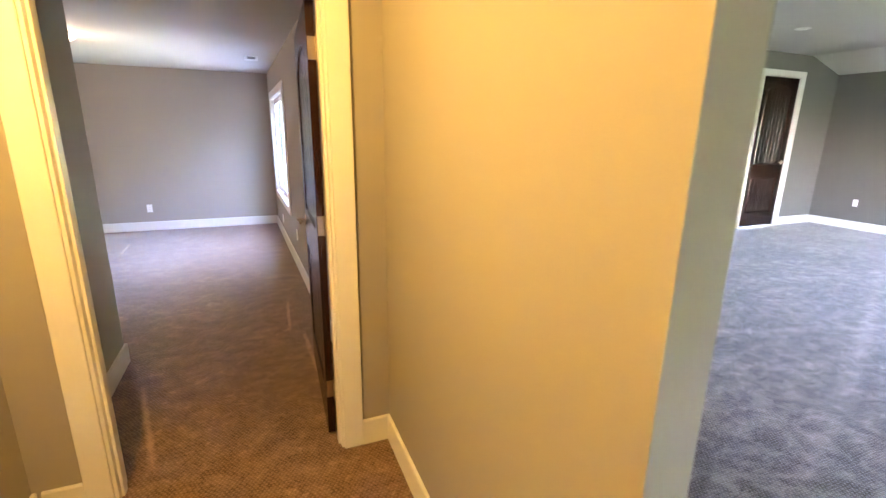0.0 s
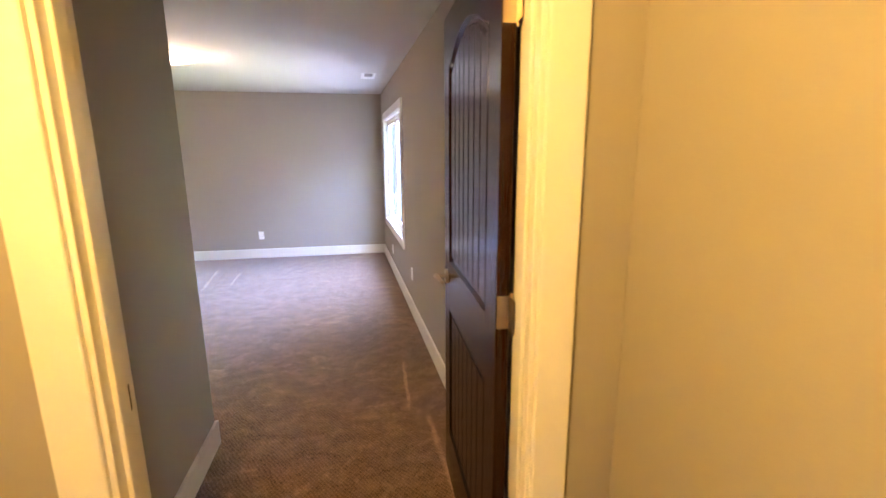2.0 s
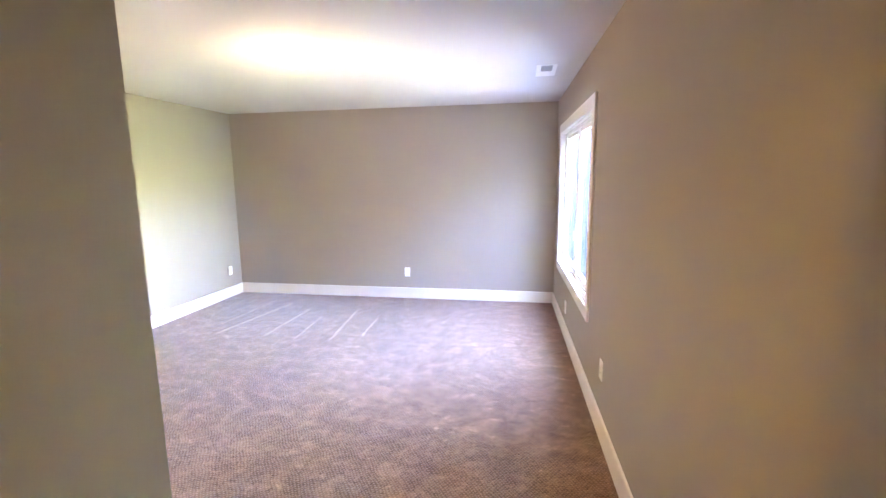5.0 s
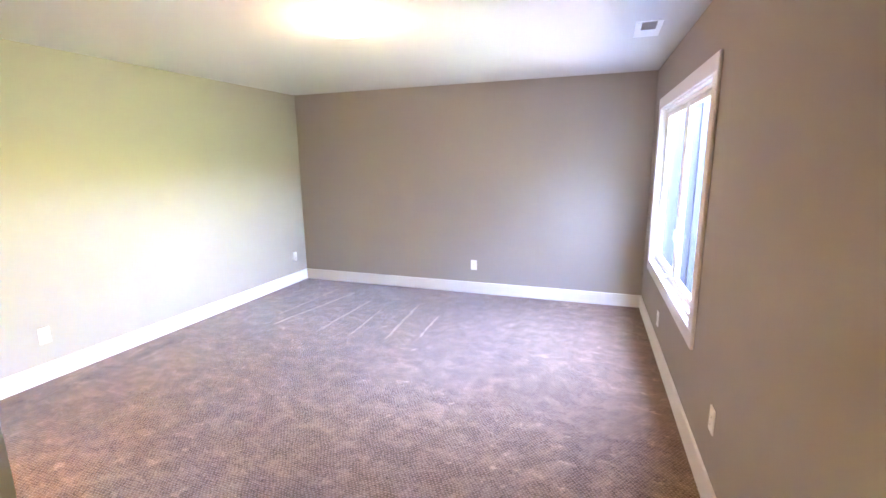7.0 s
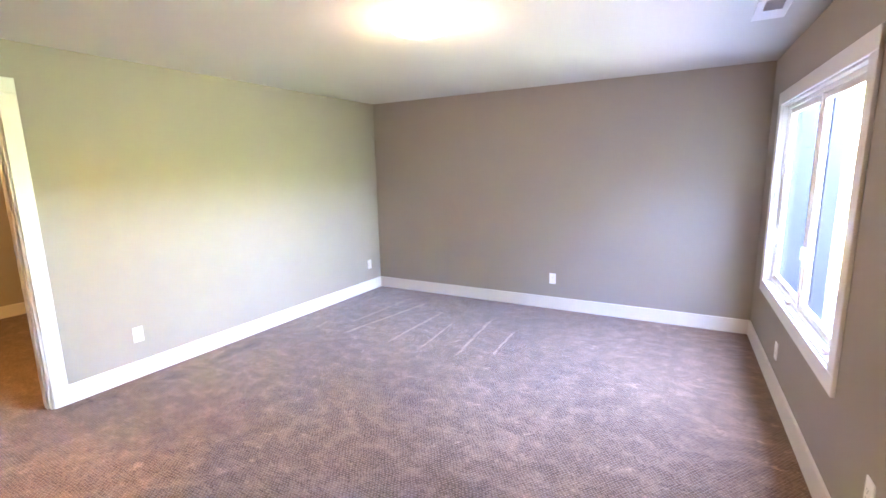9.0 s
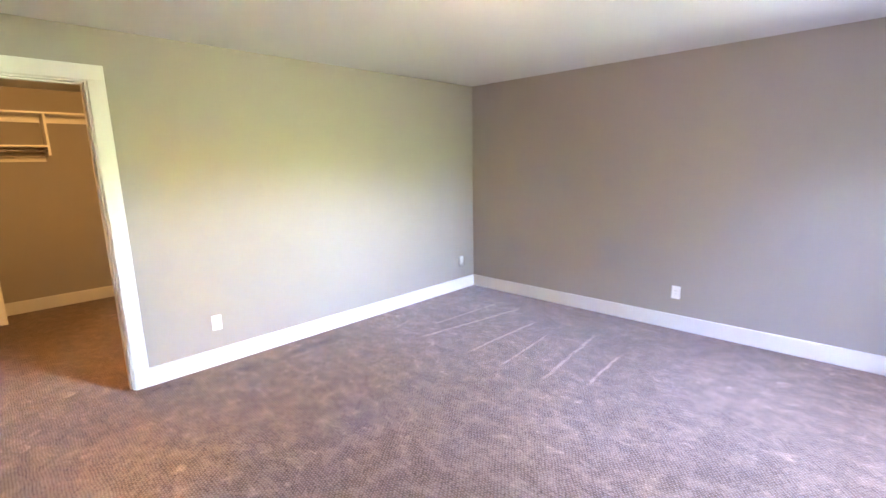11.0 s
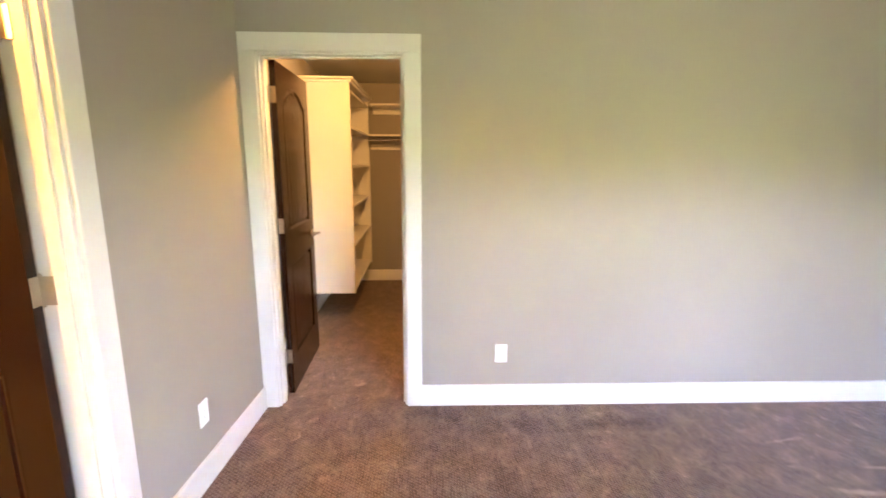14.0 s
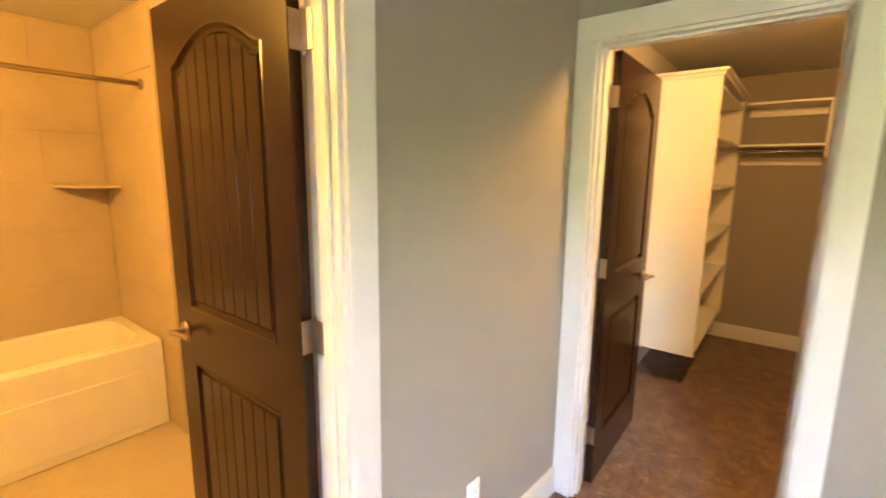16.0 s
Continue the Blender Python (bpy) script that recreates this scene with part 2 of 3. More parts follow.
def leaf_finish():
    mat, nt, bsdf = material("leaves")
    geo = nt.nodes.new("ShaderNodeNewGeometry")
    nt.links.new(ramp(nt, geo.outputs["Random Per Island"], ((0.0, (0.05, 0.10, 0.02)), (1.0, (0.16, 0.24, 0.06)))), bsdf.inputs["Base Color"])
    bsdf.inputs["Roughness"].default_value = 0.6
    return mat


LEAVES = leaf_finish()

# ---- builders ----


def mesh_of(name, bm, mat):
    data = bpy.data.meshes.new(name)
    bmesh.ops.recalc_face_normals(bm, faces=bm.faces)
    bm.to_mesh(data)
    bm.free()
    data.materials.append(mat)
    return data


def thing(name, label="", category="", group="", kind="", m=None):
    ob = tagged(new(name), label, category, group, kind)
    ob.empty_display_size = 0.05
    if m is not None:
        ob.matrix_world = m
    return ob


def part(name, bm, mat, parent, label="", smooth=False):
    ob = new(name, mesh_of(name, bm, mat))
    if smooth:
        for p in ob.data.polygons:
            p.use_smooth = True
    ob.parent = parent
    if label:
        ob["label"] = label
    return ob


def solid(name, bm, mat, label, category, group="", kind="", m=None, smooth=False):
    ob = tagged(new(name, mesh_of(name, bm, mat)), label, category, group, kind)
    if smooth:
        for p in ob.data.polygons:
            p.use_smooth = True
    if m is not None:
        ob.matrix_world = m
    return ob


def add_box(bm, x0, x1, y0, y1, z0, z1, bevel=0.0, segments=1):
    """Adds a box, its edges eased by bevel."""
    got = bmesh.ops.create_cube(bm, size=1.0)
    verts = got["verts"]
    for v in verts:
        v.co = Vector((x0 + (v.co.x + 0.5) * (x1 - x0), y0 + (v.co.y + 0.5) * (y1 - y0), z0 + (v.co.z + 0.5) * (z1 - z0)))
    if bevel:
        edges = list({e for v in verts for e in v.link_edges})
        bmesh.ops.bevel(bm, geom=edges, offset=bevel, segments=segments, profile=0.6, affect="EDGES")
    return bm


def box(x0, x1, y0, y1, z0, z1, bevel=0.0, segments=1):
    return add_box(bmesh.new(), x0, x1, y0, y1, z0, z1, bevel, segments)


def add_tube(bm, a, b, r0, r1=None, n=16):
    a, b = Vector(a), Vector(b)
    m = Matrix.Translation((a + b) / 2) @ (b - a).to_track_quat("Z", "Y").to_matrix().to_4x4()
    bmesh.ops.create_cone(bm, cap_ends=True, segments=n, radius1=r0, radius2=r0 if r1 is None else r1, depth=(b - a).length, matrix=m)
    return bm


def tube(a, b, r0, r1=None, n=16):
    return add_tube(bmesh.new(), a, b, r0, r1, n)


def turned(profile, n=40):
    """A body turned round z from (radius, height) pairs."""
    bm = bmesh.new()
    rings = []
    for r, z in profile:
        if r < 1e-5:
            rings.append([bm.verts.new((0, 0, z))])
        else:
            rings.append([bm.verts.new((r * math.cos(2 * math.pi * i / n), r * math.sin(2 * math.pi * i / n), z)) for i in range(n)])
    for lo, hi in zip(rings, rings[1:]):
        for i in range(n):
            j = (i + 1) % n
            if len(lo) == 1 and len(hi) > 1:
                bm.faces.new((lo[0], hi[i], hi[j]))
            elif len(hi) == 1 and len(lo) > 1:
                bm.faces.new((lo[i], lo[j], hi[0]))
            elif len(lo) > 1:
                bm.faces.new((lo[i], lo[j], hi[j], hi[i]))
    return bm


def wall(name, m, length, height, thick, openings, mat, label):
    """A wall along local x with its room on the local -y side; openings are (x0, x1, z0, z1)."""
    xs = sorted({0.0, length, *(o[0] for o in openings), *(o[1] for o in openings)})
    zs = sorted({0.0, height, *(o[2] for o in openings), *(o[3] for o in openings)})
    bm = bmesh.new()
    made = {}

    def vert(x, y, z):
        key = (round(x, 4), round(y, 4), round(z, 4))
        if key not in made:
            made[key] = bm.verts.new(key)
        return made[key]

    def full(i, k):
        if not (0 <= i < len(xs) - 1 and 0 <= k < len(zs) - 1):
            return False
        cx, cz = (xs[i] + xs[i + 1]) / 2, (zs[k] + zs[k + 1]) / 2
        return not any(a < cx < b and c < cz < d for a, b, c, d in openings)

    for i in range(len(xs) - 1):
        for k in range(len(zs) - 1):
            if not full(i, k):
                continue
            a, b, c, d = xs[i], xs[i + 1], zs[k], zs[k + 1]
            bm.faces.new([vert(a, 0, c), vert(b, 0, c), vert(b, 0, d), vert(a, 0, d)])
            bm.faces.new([vert(a, thick, c), vert(a, thick, d), vert(b, thick, d), vert(b, thick, c)])
            for ni, nk, q in ((i - 1, k, ((a, c), (a, d))), (i + 1, k, ((b, d), (b, c))), (i, k - 1, ((b, c), (a, c))), (i, k + 1, ((a, d), (b, d)))):
                if not full(ni, nk):
                    (qx, qz), (rx, rz) = q
                    bm.faces.new([vert(qx, 0, qz), vert(rx, 0, rz), vert(rx, thick, rz), vert(qx, thick, qz)])
    return solid(name, bm, mat, label, "wall", kind="structure", m=m)


BASE_H, BASE_T = 0.135, 0.015


def baseboard(m, x0, x1, group="baseboards", height=BASE_H):
    """A flat board with an eased top edge along a wall's foot, in the wall's own axes."""
    bm = bmesh.new()
    shape = [(0, 0.002), (-BASE_T, 0.002), (-BASE_T, height - 0.006), (-BASE_T + 0.004, height), (0, height)]
    ends = [[bm.verts.new((x, y, z)) for y, z in shape] for x in (x0, x1)]
    n = len(shape)
    for i in range(n):
        bm.faces.new((ends[0][i], ends[0][(i + 1) % n], ends[1][(i + 1) % n], ends[1][i]))
    bm.faces.new(ends[0])
    bm.faces.new(list(reversed(ends[1])))
    return solid("baseboard", bm, TRIM, "white painted flat baseboard at the wall's foot", "baseboard", group, "structure", m)

CASE_W, CASE_T = 0.092, 0.018


def door_frame(name, m, x0, x1, top, thick, label, inner_y):
    """Jambs, stops and casings on both faces of an opening, in the wall's own axes."""
    ob = thing(name, label, "door frame", kind="structure", m=m)
    j = 0.018
    for a, b in ((x0 - 0.002, x0 + j), (x1 - j, x1 + 0.002)):
        part("jamb", box(a, b, -0.001, thick + 0.001, 0.003, top, 0.0015), TRIM, ob)
    part("head_jamb", box(x0 + j, x1 - j, -0.001, thick + 0.001, top - j, top + 0.002, 0.0015), TRIM, ob)
    s0, s1 = inner_y
    for a, b in ((x0 + j, x0 + j + 0.011), (x1 - j - 0.011, x1 - j)):
        part("stop", box(a, b, s0, s1, 0.003, top - j, 0.002), TRIM, ob)
    part("stop", box(x0 + j + 0.011, x1 - j - 0.011, s0, s1, top - j - 0.011, top - j, 0.002), TRIM, ob)
    r = 0.006
    for y0, y1 in ((-CASE_T, -0.001), (thick + 0.001, thick + CASE_T)):
        for a, b in ((x0 + r - CASE_W, x0 + r), (x1 - r, x1 - r + CASE_W)):
            part("casing", box(a, b, y0, y1, 0.003, top - r, 0.003), TRIM, ob)
        part("head_casing", box(x0 + r - CASE_W, x1 - r + CASE_W, y0, y1, top - r, top - r + CASE_W, 0.003), TRIM, ob)
    return ob


def outline(x0, x1, z0, z1, rise, n=14):
    """A panel's outline, with a low arch between short shoulders if rise is given; the foot first, then over the top."""
    pts = [(x0, z0), (x1, z0)]
    for i in range(n + 1):
        pts.append((x1 + (x0 - x1) * i / n, arch(x0, x1, z1, rise, x1 + (x0 - x1) * i / n)))
    return pts


def arch(x0, x1, z1, rise, x):
    """Height of the arched top at x."""
    f = (x - x0) / (x1 - x0)
    f = min(1.0, max(0.0, (f - 0.04) / 0.92))
    return z1 + rise * (1 - (2 * f - 1) ** 2)


def leaf_panel(x0, x1, z0, z1, rise, y, sign, planks):
    """A sunk panel of upright boards within a moulded edge; y is the face, sign points out of it."""
    bm = bmesh.new()
    steps = [(0.0, 0.0), (0.006, 0.001), (0.016, -0.010), (0.026, -0.011), (0.034, -0.005)]
    loops = [[bm.verts.new((px, y + sign * d, pz)) for px, pz in outline(x0 + i, x1 - i, z0 + i, z1 - i, rise)] for i, d in steps]
    n = len(loops[0])
    for a, b in zip(loops, loops[1:]):
        for i in range(n):
            k = (i + 1) % n
            bm.faces.new((a[i], a[k], b[k], b[i]))
    ins = steps[-1][0]
    fx0, fx1, fz0 = x0 + ins, x1 - ins, z0 + ins
    cols = []
    w = (fx1 - fx0) / planks
    for p in range(planks):
        for f, d in ((0.0, -0.0095), (0.06, -0.005), (0.35, -0.005), (0.65, -0.005), (0.94, -0.005)):
            cols.append((fx0 + (p + f) * w, d if (p or f) else -0.005))
    cols.append((fx1, -0.005))
    rows = []
    for cx, d in cols:
        rows.append((bm.verts.new((cx, y + sign * d, fz0)), bm.verts.new((cx, y + sign * d, arch(fx0, fx1, z1 - ins, rise, cx)))))
    for (a, b), (c, d) in zip(rows, rows[1:]):
        bm.faces.new((a, c, d, b))
    return bm


def leaf_body(w, h, t, panels):
    """The slab: both faces cut out for the panels, and the edges."""
    bm = bmesh.new()
    for y in (0.0, -t):
        edges = []
        for pts in [[(0, 0), (w, 0), (w, h), (0, h)]] + [outline(*p) for p in panels]:
            vs = [bm.verts.new((px, y, pz)) for px, pz in pts]
            edges += [bm.edges.new((vs[i], vs[(i + 1) % len(vs)])) for i in range(len(vs))]
        bmesh.ops.triangle_fill(bm, use_beauty=True, use_dissolve=False, edges=edges)
    for (ax, az), (bx, bz) in (((0, 0), (w, 0)), ((w, 0), (w, h)), ((w, h), (0, h)), ((0, h), (0, 0))):
        bm.faces.new([bm.verts.new(c) for c in ((ax, 0, az), (bx, 0, bz), (bx, -t, bz), (ax, -t, az))])
    bmesh.ops.remove_doubles(bm, verts=bm.verts, dist=0.0002)
    return bm


def lever(sign, y, x, z, towards):
    """A lever handle: rose, neck and a slightly curved grip; towards is +1 or -1 along x."""
    rose = bmesh.new()
    add_tube(rose, (x, y, z), (x, y + sign * 0.008, z), 0.032, 0.030, 28)
    grip = bmesh.new()
    add_tube(grip, (x, y + sign * 0.008, z), (x, y + sign * 0.052, z), 0.010, 0.010, 16)
    last = None
    for i in range(9):
        f = i / 8
        p = Vector((x + towards * (0.115 * f - 0.008), y + sign * (0.050 - 0.012 * f * f), z + 0.006 * math.sin(f * 3.1)))
        if last is not None:
            add_tube(grip, last, p, 0.0105 - 0.003 * (i - 1) / 8, 0.0105 - 0.003 * f, 12)
        last = p
    return rose, grip


def door(name, label, w, h, hinge_at, angle, flip=1, planks=7, handle_z=0.95, towards=-1):
    """A two-panel plank door. Local x runs from the hinge to the free edge; flip -1 mirrors the thickness to local +y."""
    ob = thing(name, label, "door", kind="structure", m=pose(*hinge_at, 0, 0, angle))
    t = 0.035
    s = 0.112
    panels = [(s, w - s, 0.225, 0.835, 0.0), (s, w - s, 1.035, h - 0.190, 0.085)]
    off = 0.0 if flip > 0 else t
    body = leaf_body(w, h, t, panels)
    bmesh.ops.translate(body, verts=body.verts, vec=(0, off, 0))
    part("leaf", body, ESPRESSO, ob)
    for face, sign in ((off, 1), (off - t, -1)):
        part("lower_panel", leaf_panel(*panels[0], face, sign, planks), ESPRESSO, ob)
        part("upper_panel", leaf_panel(*panels[1], face, sign, planks), ESPRESSO, ob)
        rose, grip = lever(sign, face, w - 0.062, handle_z, towards)
        handle = part("handle", rose, NICKEL, ob, "satin nickel lever handle", True)
        part("lever", grip, NICKEL, handle, smooth=True)
    part("latch_plate", box(w - 0.0005, w + 0.0015, off - t / 2 - 0.012, off - t / 2 + 0.012, handle_z - 0.028, handle_z + 0.028), NICKEL, ob)
    return ob


def outlet(m):
    """A duplex outlet with its cover plate, lying on a wall's face."""
    ob = thing("wall_outlet", "white plastic duplex outlet with a cover plate on the wall", "outlet", "wall outlets", m=m)
    part("plate", box(-0.036, 0.036, -0.007, -0.0005, -0.058, 0.058, 0.003, 2), PLASTIC, ob)
    insert = part("insert", box(-0.0165, 0.0165, -0.0095, -0.006, -0.034, 0.034, 0.0015), PLASTIC, ob)
    for z in (0.016, -0.016):
        slots = bmesh.new()
        for x in (-0.006, 0.006):
            add_box(slots, x - 0.001, x + 0.001, -0.0102, -0.0090, z - 0.002, z + 0.006)
        add_tube(slots, (0, -0.0102, z - 0.008), (0, -0.0090, z - 0.008), 0.0025, None, 10)
        part("slot", slots, SLOT, insert)
    return ob


def dome_light(x, y, z, r, label, glow):
    """A flush ceiling light: a white pan and an opal bowl."""
    ob = thing("ceiling_light", label, "ceiling light", m=pose(x, y, z))
    part("pan", turned([(0, 0), (r * 0.86, 0), (r * 0.9, -0.006), (r * 0.9, -0.022), (r * 0.87, -0.026), (0, -0.026)]), VINYL, ob, smooth=False)
    bowl = [(r * 0.95, -0.026)] + [(r * 0.95 * math.cos(a), -0.026 - 0.055 * math.sin(a)) for a in np.linspace(0.1, math.pi / 2 - 0.02, 12)] + [(0, -0.081)]
    b = part("bowl", turned(bowl), glow, ob, "lit opal glass bowl", True)
    b.visible_shadow = False
    return ob


# ---- setting ----
H = 2.352
M_RIGHT = pose(0.655, 7.147, 0, 0, 0, -88.17)
M_FAR = pose(-3.475, 7.147, 0)
M_CLOSET = pose(-3.529, 2.655, 0, 0, 0, 89.31)
M_BATH = pose(-0.518, 2.530, 0, 0, 0, 176.7)
M_ENTRY_SIDE = pose(-0.518, 1.295, 0, 0, 0, 90)
M_ENTRY = pose(-0.65, 1.175, 0)
M_HALL = pose(0.901, 1.175, 0, 0, 0, -90)
T = 0.12

room_carpet = bmesh.new()
add_box(room_carpet, -7.2, 0.98, -3.4, 7.4, -0.08, 0.0)
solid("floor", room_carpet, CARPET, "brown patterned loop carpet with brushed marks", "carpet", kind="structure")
solid("ceiling", box(-7.2, 0.97, -3.4, 7.4, H, H + 0.1), CEILING, "white painted smooth ceiling", "ceiling", kind="structure")

WIN = (0.49, 2.275, 0.615, 1.955)
wall("wall_window", M_RIGHT, 5.86, H, 0.11, [WIN], WALL, "greige painted wall with a wide window")
wall("wall_far", M_FAR, 4.13, H, T, [], WALL, "greige painted plain wall")
wall("wall_closet", M_CLOSET, 4.62, H, T, [(0.127, 0.915, 0.0, 2.045)], WALL, "greige painted wall with the closet doorway")
wall("wall_bath", M_BATH @ pose(T, 0, 0), 2.88, H, T, [(0.923, 1.710, 0.0, 2.045)], WALL, "greige painted wall with the bathroom doorway")
wall("wall_entry_side", M_ENTRY_SIDE, 1.236, H, T, [], WALL, "greige painted short wall beside the entrance")
wall("wall_entry", M_ENTRY, 1.551, H, T, [(0.374, 1.327, 0.0, 2.045)], WALL, "greige painted hall wall with the bedroom doorway")
wall("wall_hall", M_HALL, 1.516, H, 0.105, [], WALL, "greige painted hall wall with an open end")
wall("wall_hall_left", pose(-0.53, -3.0, 0, 0, 0, 90), 4.175, H, T, [], WALL, "greige painted hall wall")

baseboard(M_RIGHT, 0.0, 5.80)
baseboard(M_FAR, BASE_T, 4.13)
baseboard(M_CLOSET, 0.915 + 0.086, 4.49)
baseboard(M_CLOSET, 0.0, 0.127 - 0.086)
baseboard(M_BATH, -BASE_T, 1.043 - 0.086)
baseboard(M_BATH, 1.830 + 0.086, 2.995)
baseboard(M_ENTRY_SIDE, 0.02, 1.235)
baseboard(M_ENTRY, 0.138 + BASE_T, 0.374 - 0.086)
baseboard(M_ENTRY, 1.327 + 0.086, 1.551)
baseboard(pose(-0.53, -3.0, 0, 0, 0, 90), 0.0, 4.175)
baseboard(M_HALL, BASE_T, 1.516)

door_frame("door_frame_1", M_ENTRY, 0.374, 1.327, 2.045, T, "white painted jambs and casings of the bedroom doorway", (0.03, 0.075))
door_frame("door_frame_2", M_CLOSET, 0.127, 0.915, 2.045, T, "white painted jambs and casings of the closet doorway", (0.03, 0.075))
door_frame("door_frame_3", M_BATH, 1.043, 1.830, 2.045, T, "white painted jambs and casings of the bathroom doorway", (0.03, 0.075))

# ---- doors ----
entry_door = door("door_1", "dark espresso two-panel plank door, standing wide open", 0.860, 2.015, (0.614, 1.302, 0.012), 88.0, 1, towards=-1, handle_z=0.965)
closet_door = door("door_2", "dark espresso two-panel plank door, open into the closet", 0.745, 2.015, (-3.668, 2.804, 0.012), 181, 1, towards=-1, handle_z=0.93)
bath_door = door("door_3", "dark espresso two-panel plank door, open into the bathroom", 0.755, 2.015, (-2.319, 2.519, 0.012), -90, -1, towards=-1, handle_z=0.945)

# hinges: three to a door; a leaf on the door's edge, a leaf on the jamb, the knuckle where they meet
for ob, y, s in ((entry_door, -0.035, -1), (closet_door, 0.0, 1), (bath_door, 0.0, -1)):
    for z in (0.25, 1.08, 1.83):
        bm = bmesh.new()
        add_box(bm, -0.0030, -0.0004, min(y, y - s * 0.033), max(y, y - s * 0.033), z - 0.045, z + 0.045, 0.0008)
        add_box(bm, -0.046, -0.004, y - 0.0015, y + 0.0015, z - 0.045, z + 0.045, 0.0008)
        add_tube(bm, (-0.003, y + s * 0.005, z - 0.047), (-0.003, y + s * 0.005, z + 0.047), 0.0065, None, 14)
        for k in (-0.050, 0.050):
            add_tube(bm, (-0.003, y + s * 0.005, z + k - 0.003), (-0.003, y + s * 0.005, z + k + 0.003), 0.0045, None, 10)
        for k in (-0.03, 0.0, 0.03):
            add_tube(bm, (-0.0040, y - s * 0.018, z + k), (-0.0030, y - s * 0.018, z + k), 0.0035, None, 8)
            for u in (-0.034, -0.016):
                add_tube(bm, (u, y - 0.002, z + k), (u, y + 0.002, z + k), 0.0035, None, 8)
        part("hinge", bm, NICKEL, ob, "satin nickel butt hinge")

strike = thing("strike_plate", "dark metal strike plate on the door jamb", "strike plate", m=pose(-0.258, 1.250, 0.965))
part("plate", box(0.0002, 0.0022, -0.016, 0.022, -0.032, 0.032, 0.0008), BRONZE, strike)

# ---- window ----
win = thing("window_1", "white vinyl double casement window with painted casing", "window", kind="structure", m=M_RIGHT)
wx0, wx1, wz0, wz1 = WIN
D = 0.16
for a, b, c, d in ((wx0 - 0.002, wx0 + 0.016, wz0 + 0.016, wz1 - 0.016), (wx1 - 0.016, wx1 + 0.002, wz0 + 0.016, wz1 - 0.016), (wx0 - 0.002, wx1 + 0.002, wz1 - 0.016, wz1 + 0.002)):
    part("reveal_board", box(a, b, -0.001, 0.034, c, d, 0.001), TRIM, win)
part("window_sill", box(wx0 - 0.002, wx1 + 0.002, -0.001, 0.034, wz0 - 0.002, wz0 + 0.016, 0.001), TRIM, win)
r = 0.006
for a, b in ((wx0 + r - CASE_W, wx0 + r), (wx1 - r, wx1 - r + CASE_W)):
    part("casing", box(a, b, -CASE_T, -0.001, wz0 + r, wz1 - r, 0.003), TRIM, win)
part("casing", box(wx0 + r - CASE_W, wx1 - r + CASE_W, -CASE_T, -0.001, wz1 - r, wz1 - r + CASE_W, 0.003), TRIM, win)
part("casing", box(wx0 + r - CASE_W, wx1 - r + CASE_W, -CASE_T, -0.001, wz0 + r - CASE_W, wz0 + r, 0.003), TRIM, win)
for a, b, c, d in ((wx0 + 0.0005, wx0 + 0.016, wz0, wz1), (wx1 - 0.016, wx1 - 0.0005, wz0, wz1), (wx0 + 0.016, wx1 - 0.016, wz1 - 0.016, wz1 - 0.0005), (wx0 + 0.016, wx1 - 0.016, wz0 + 0.0005, wz0 + 0.016)):
    part("exterior_trim", box(a, b, 0.079, 0.118, c, d, 0.001), SIDING, win, "blue-grey exterior trim board")
mx = (wx0 + wx1) / 2
f0, f1 = 0.032, 0.078
ix0, ix1, iz0, iz1 = wx0 + 0.016, wx1 - 0.016, wz0 + 0.016, wz1 - 0.016
for a, b in ((ix0, ix0 + 0.026), (ix1 - 0.026, ix1), (mx - 0.014, mx + 0.014)):
    part("frame", box(a, b, f0, f1, iz0 + 0.026, iz1 - 0.026, 0.003), VINYL, win)
for c, d in ((iz0, iz0 + 0.026), (iz1 - 0.026, iz1)):
    part("frame", box(ix0, ix1, f0, f1, c, d, 0.003), VINYL, win)
for a, b in ((ix0 + 0.028, mx - 0.016), (mx + 0.016, ix1 - 0.028)):
    c, d, w = iz0 + 0.028, iz1 - 0.028, 0.036
    s = part("sash", box(a, a + w, 0.040, 0.072, c, d, 0.004), VINYL, win)
    part("stile", box(b - w, b, 0.040, 0.072, c, d, 0.004), VINYL, s)
    for e, g in ((c, c + w), (d - w, d)):
        part("rail", box(a + w, b - w, 0.040, 0.072, e, g, 0.004), VINYL, s)
    pane = part("pane", box(a + w - 0.004, b - w + 0.004, 0.048, 0.054, c + w - 0.004, d - w + 0.004), GLASS, s)
    pane.visible_shadow = False
    crank = bmesh.new()
    cx = b - 0.16
    add_box(crank, cx - 0.045, cx + 0.045, 0.008, 0.0315, iz0 + 0.002, iz0 + 0.026, 0.006, 2)
    add_tube(crank, (cx, 0.014, iz0 + 0.02), (cx, 0.002, iz0 + 0.032), 0.007)
    add_tube(crank, (cx, 0.002, iz0 + 0.032), (cx - 0.06, -0.002, iz0 + 0.022), 0.005)
    add_tube(crank, (cx - 0.06, -0.002, iz0 + 0.022), (cx - 0.06, -0.012, iz0 + 0.022), 0.007)
    part("crank", crank, VINYL, win, "white folding crank handle")
    lock = bmesh.new()
    lx = a + 0.018
    add_box(lock, lx - 0.010, lx + 0.010, 0.024, 0.0395, iz0 + 0.30, iz0 + 0.40, 0.004, 2)
    add_box(lock, lx - 0.005, lx + 0.005, 0.014, 0.026, iz0 + 0.33, iz0 + 0.41, 0.003, 2)
    part("latch", lock, VINYL, win)

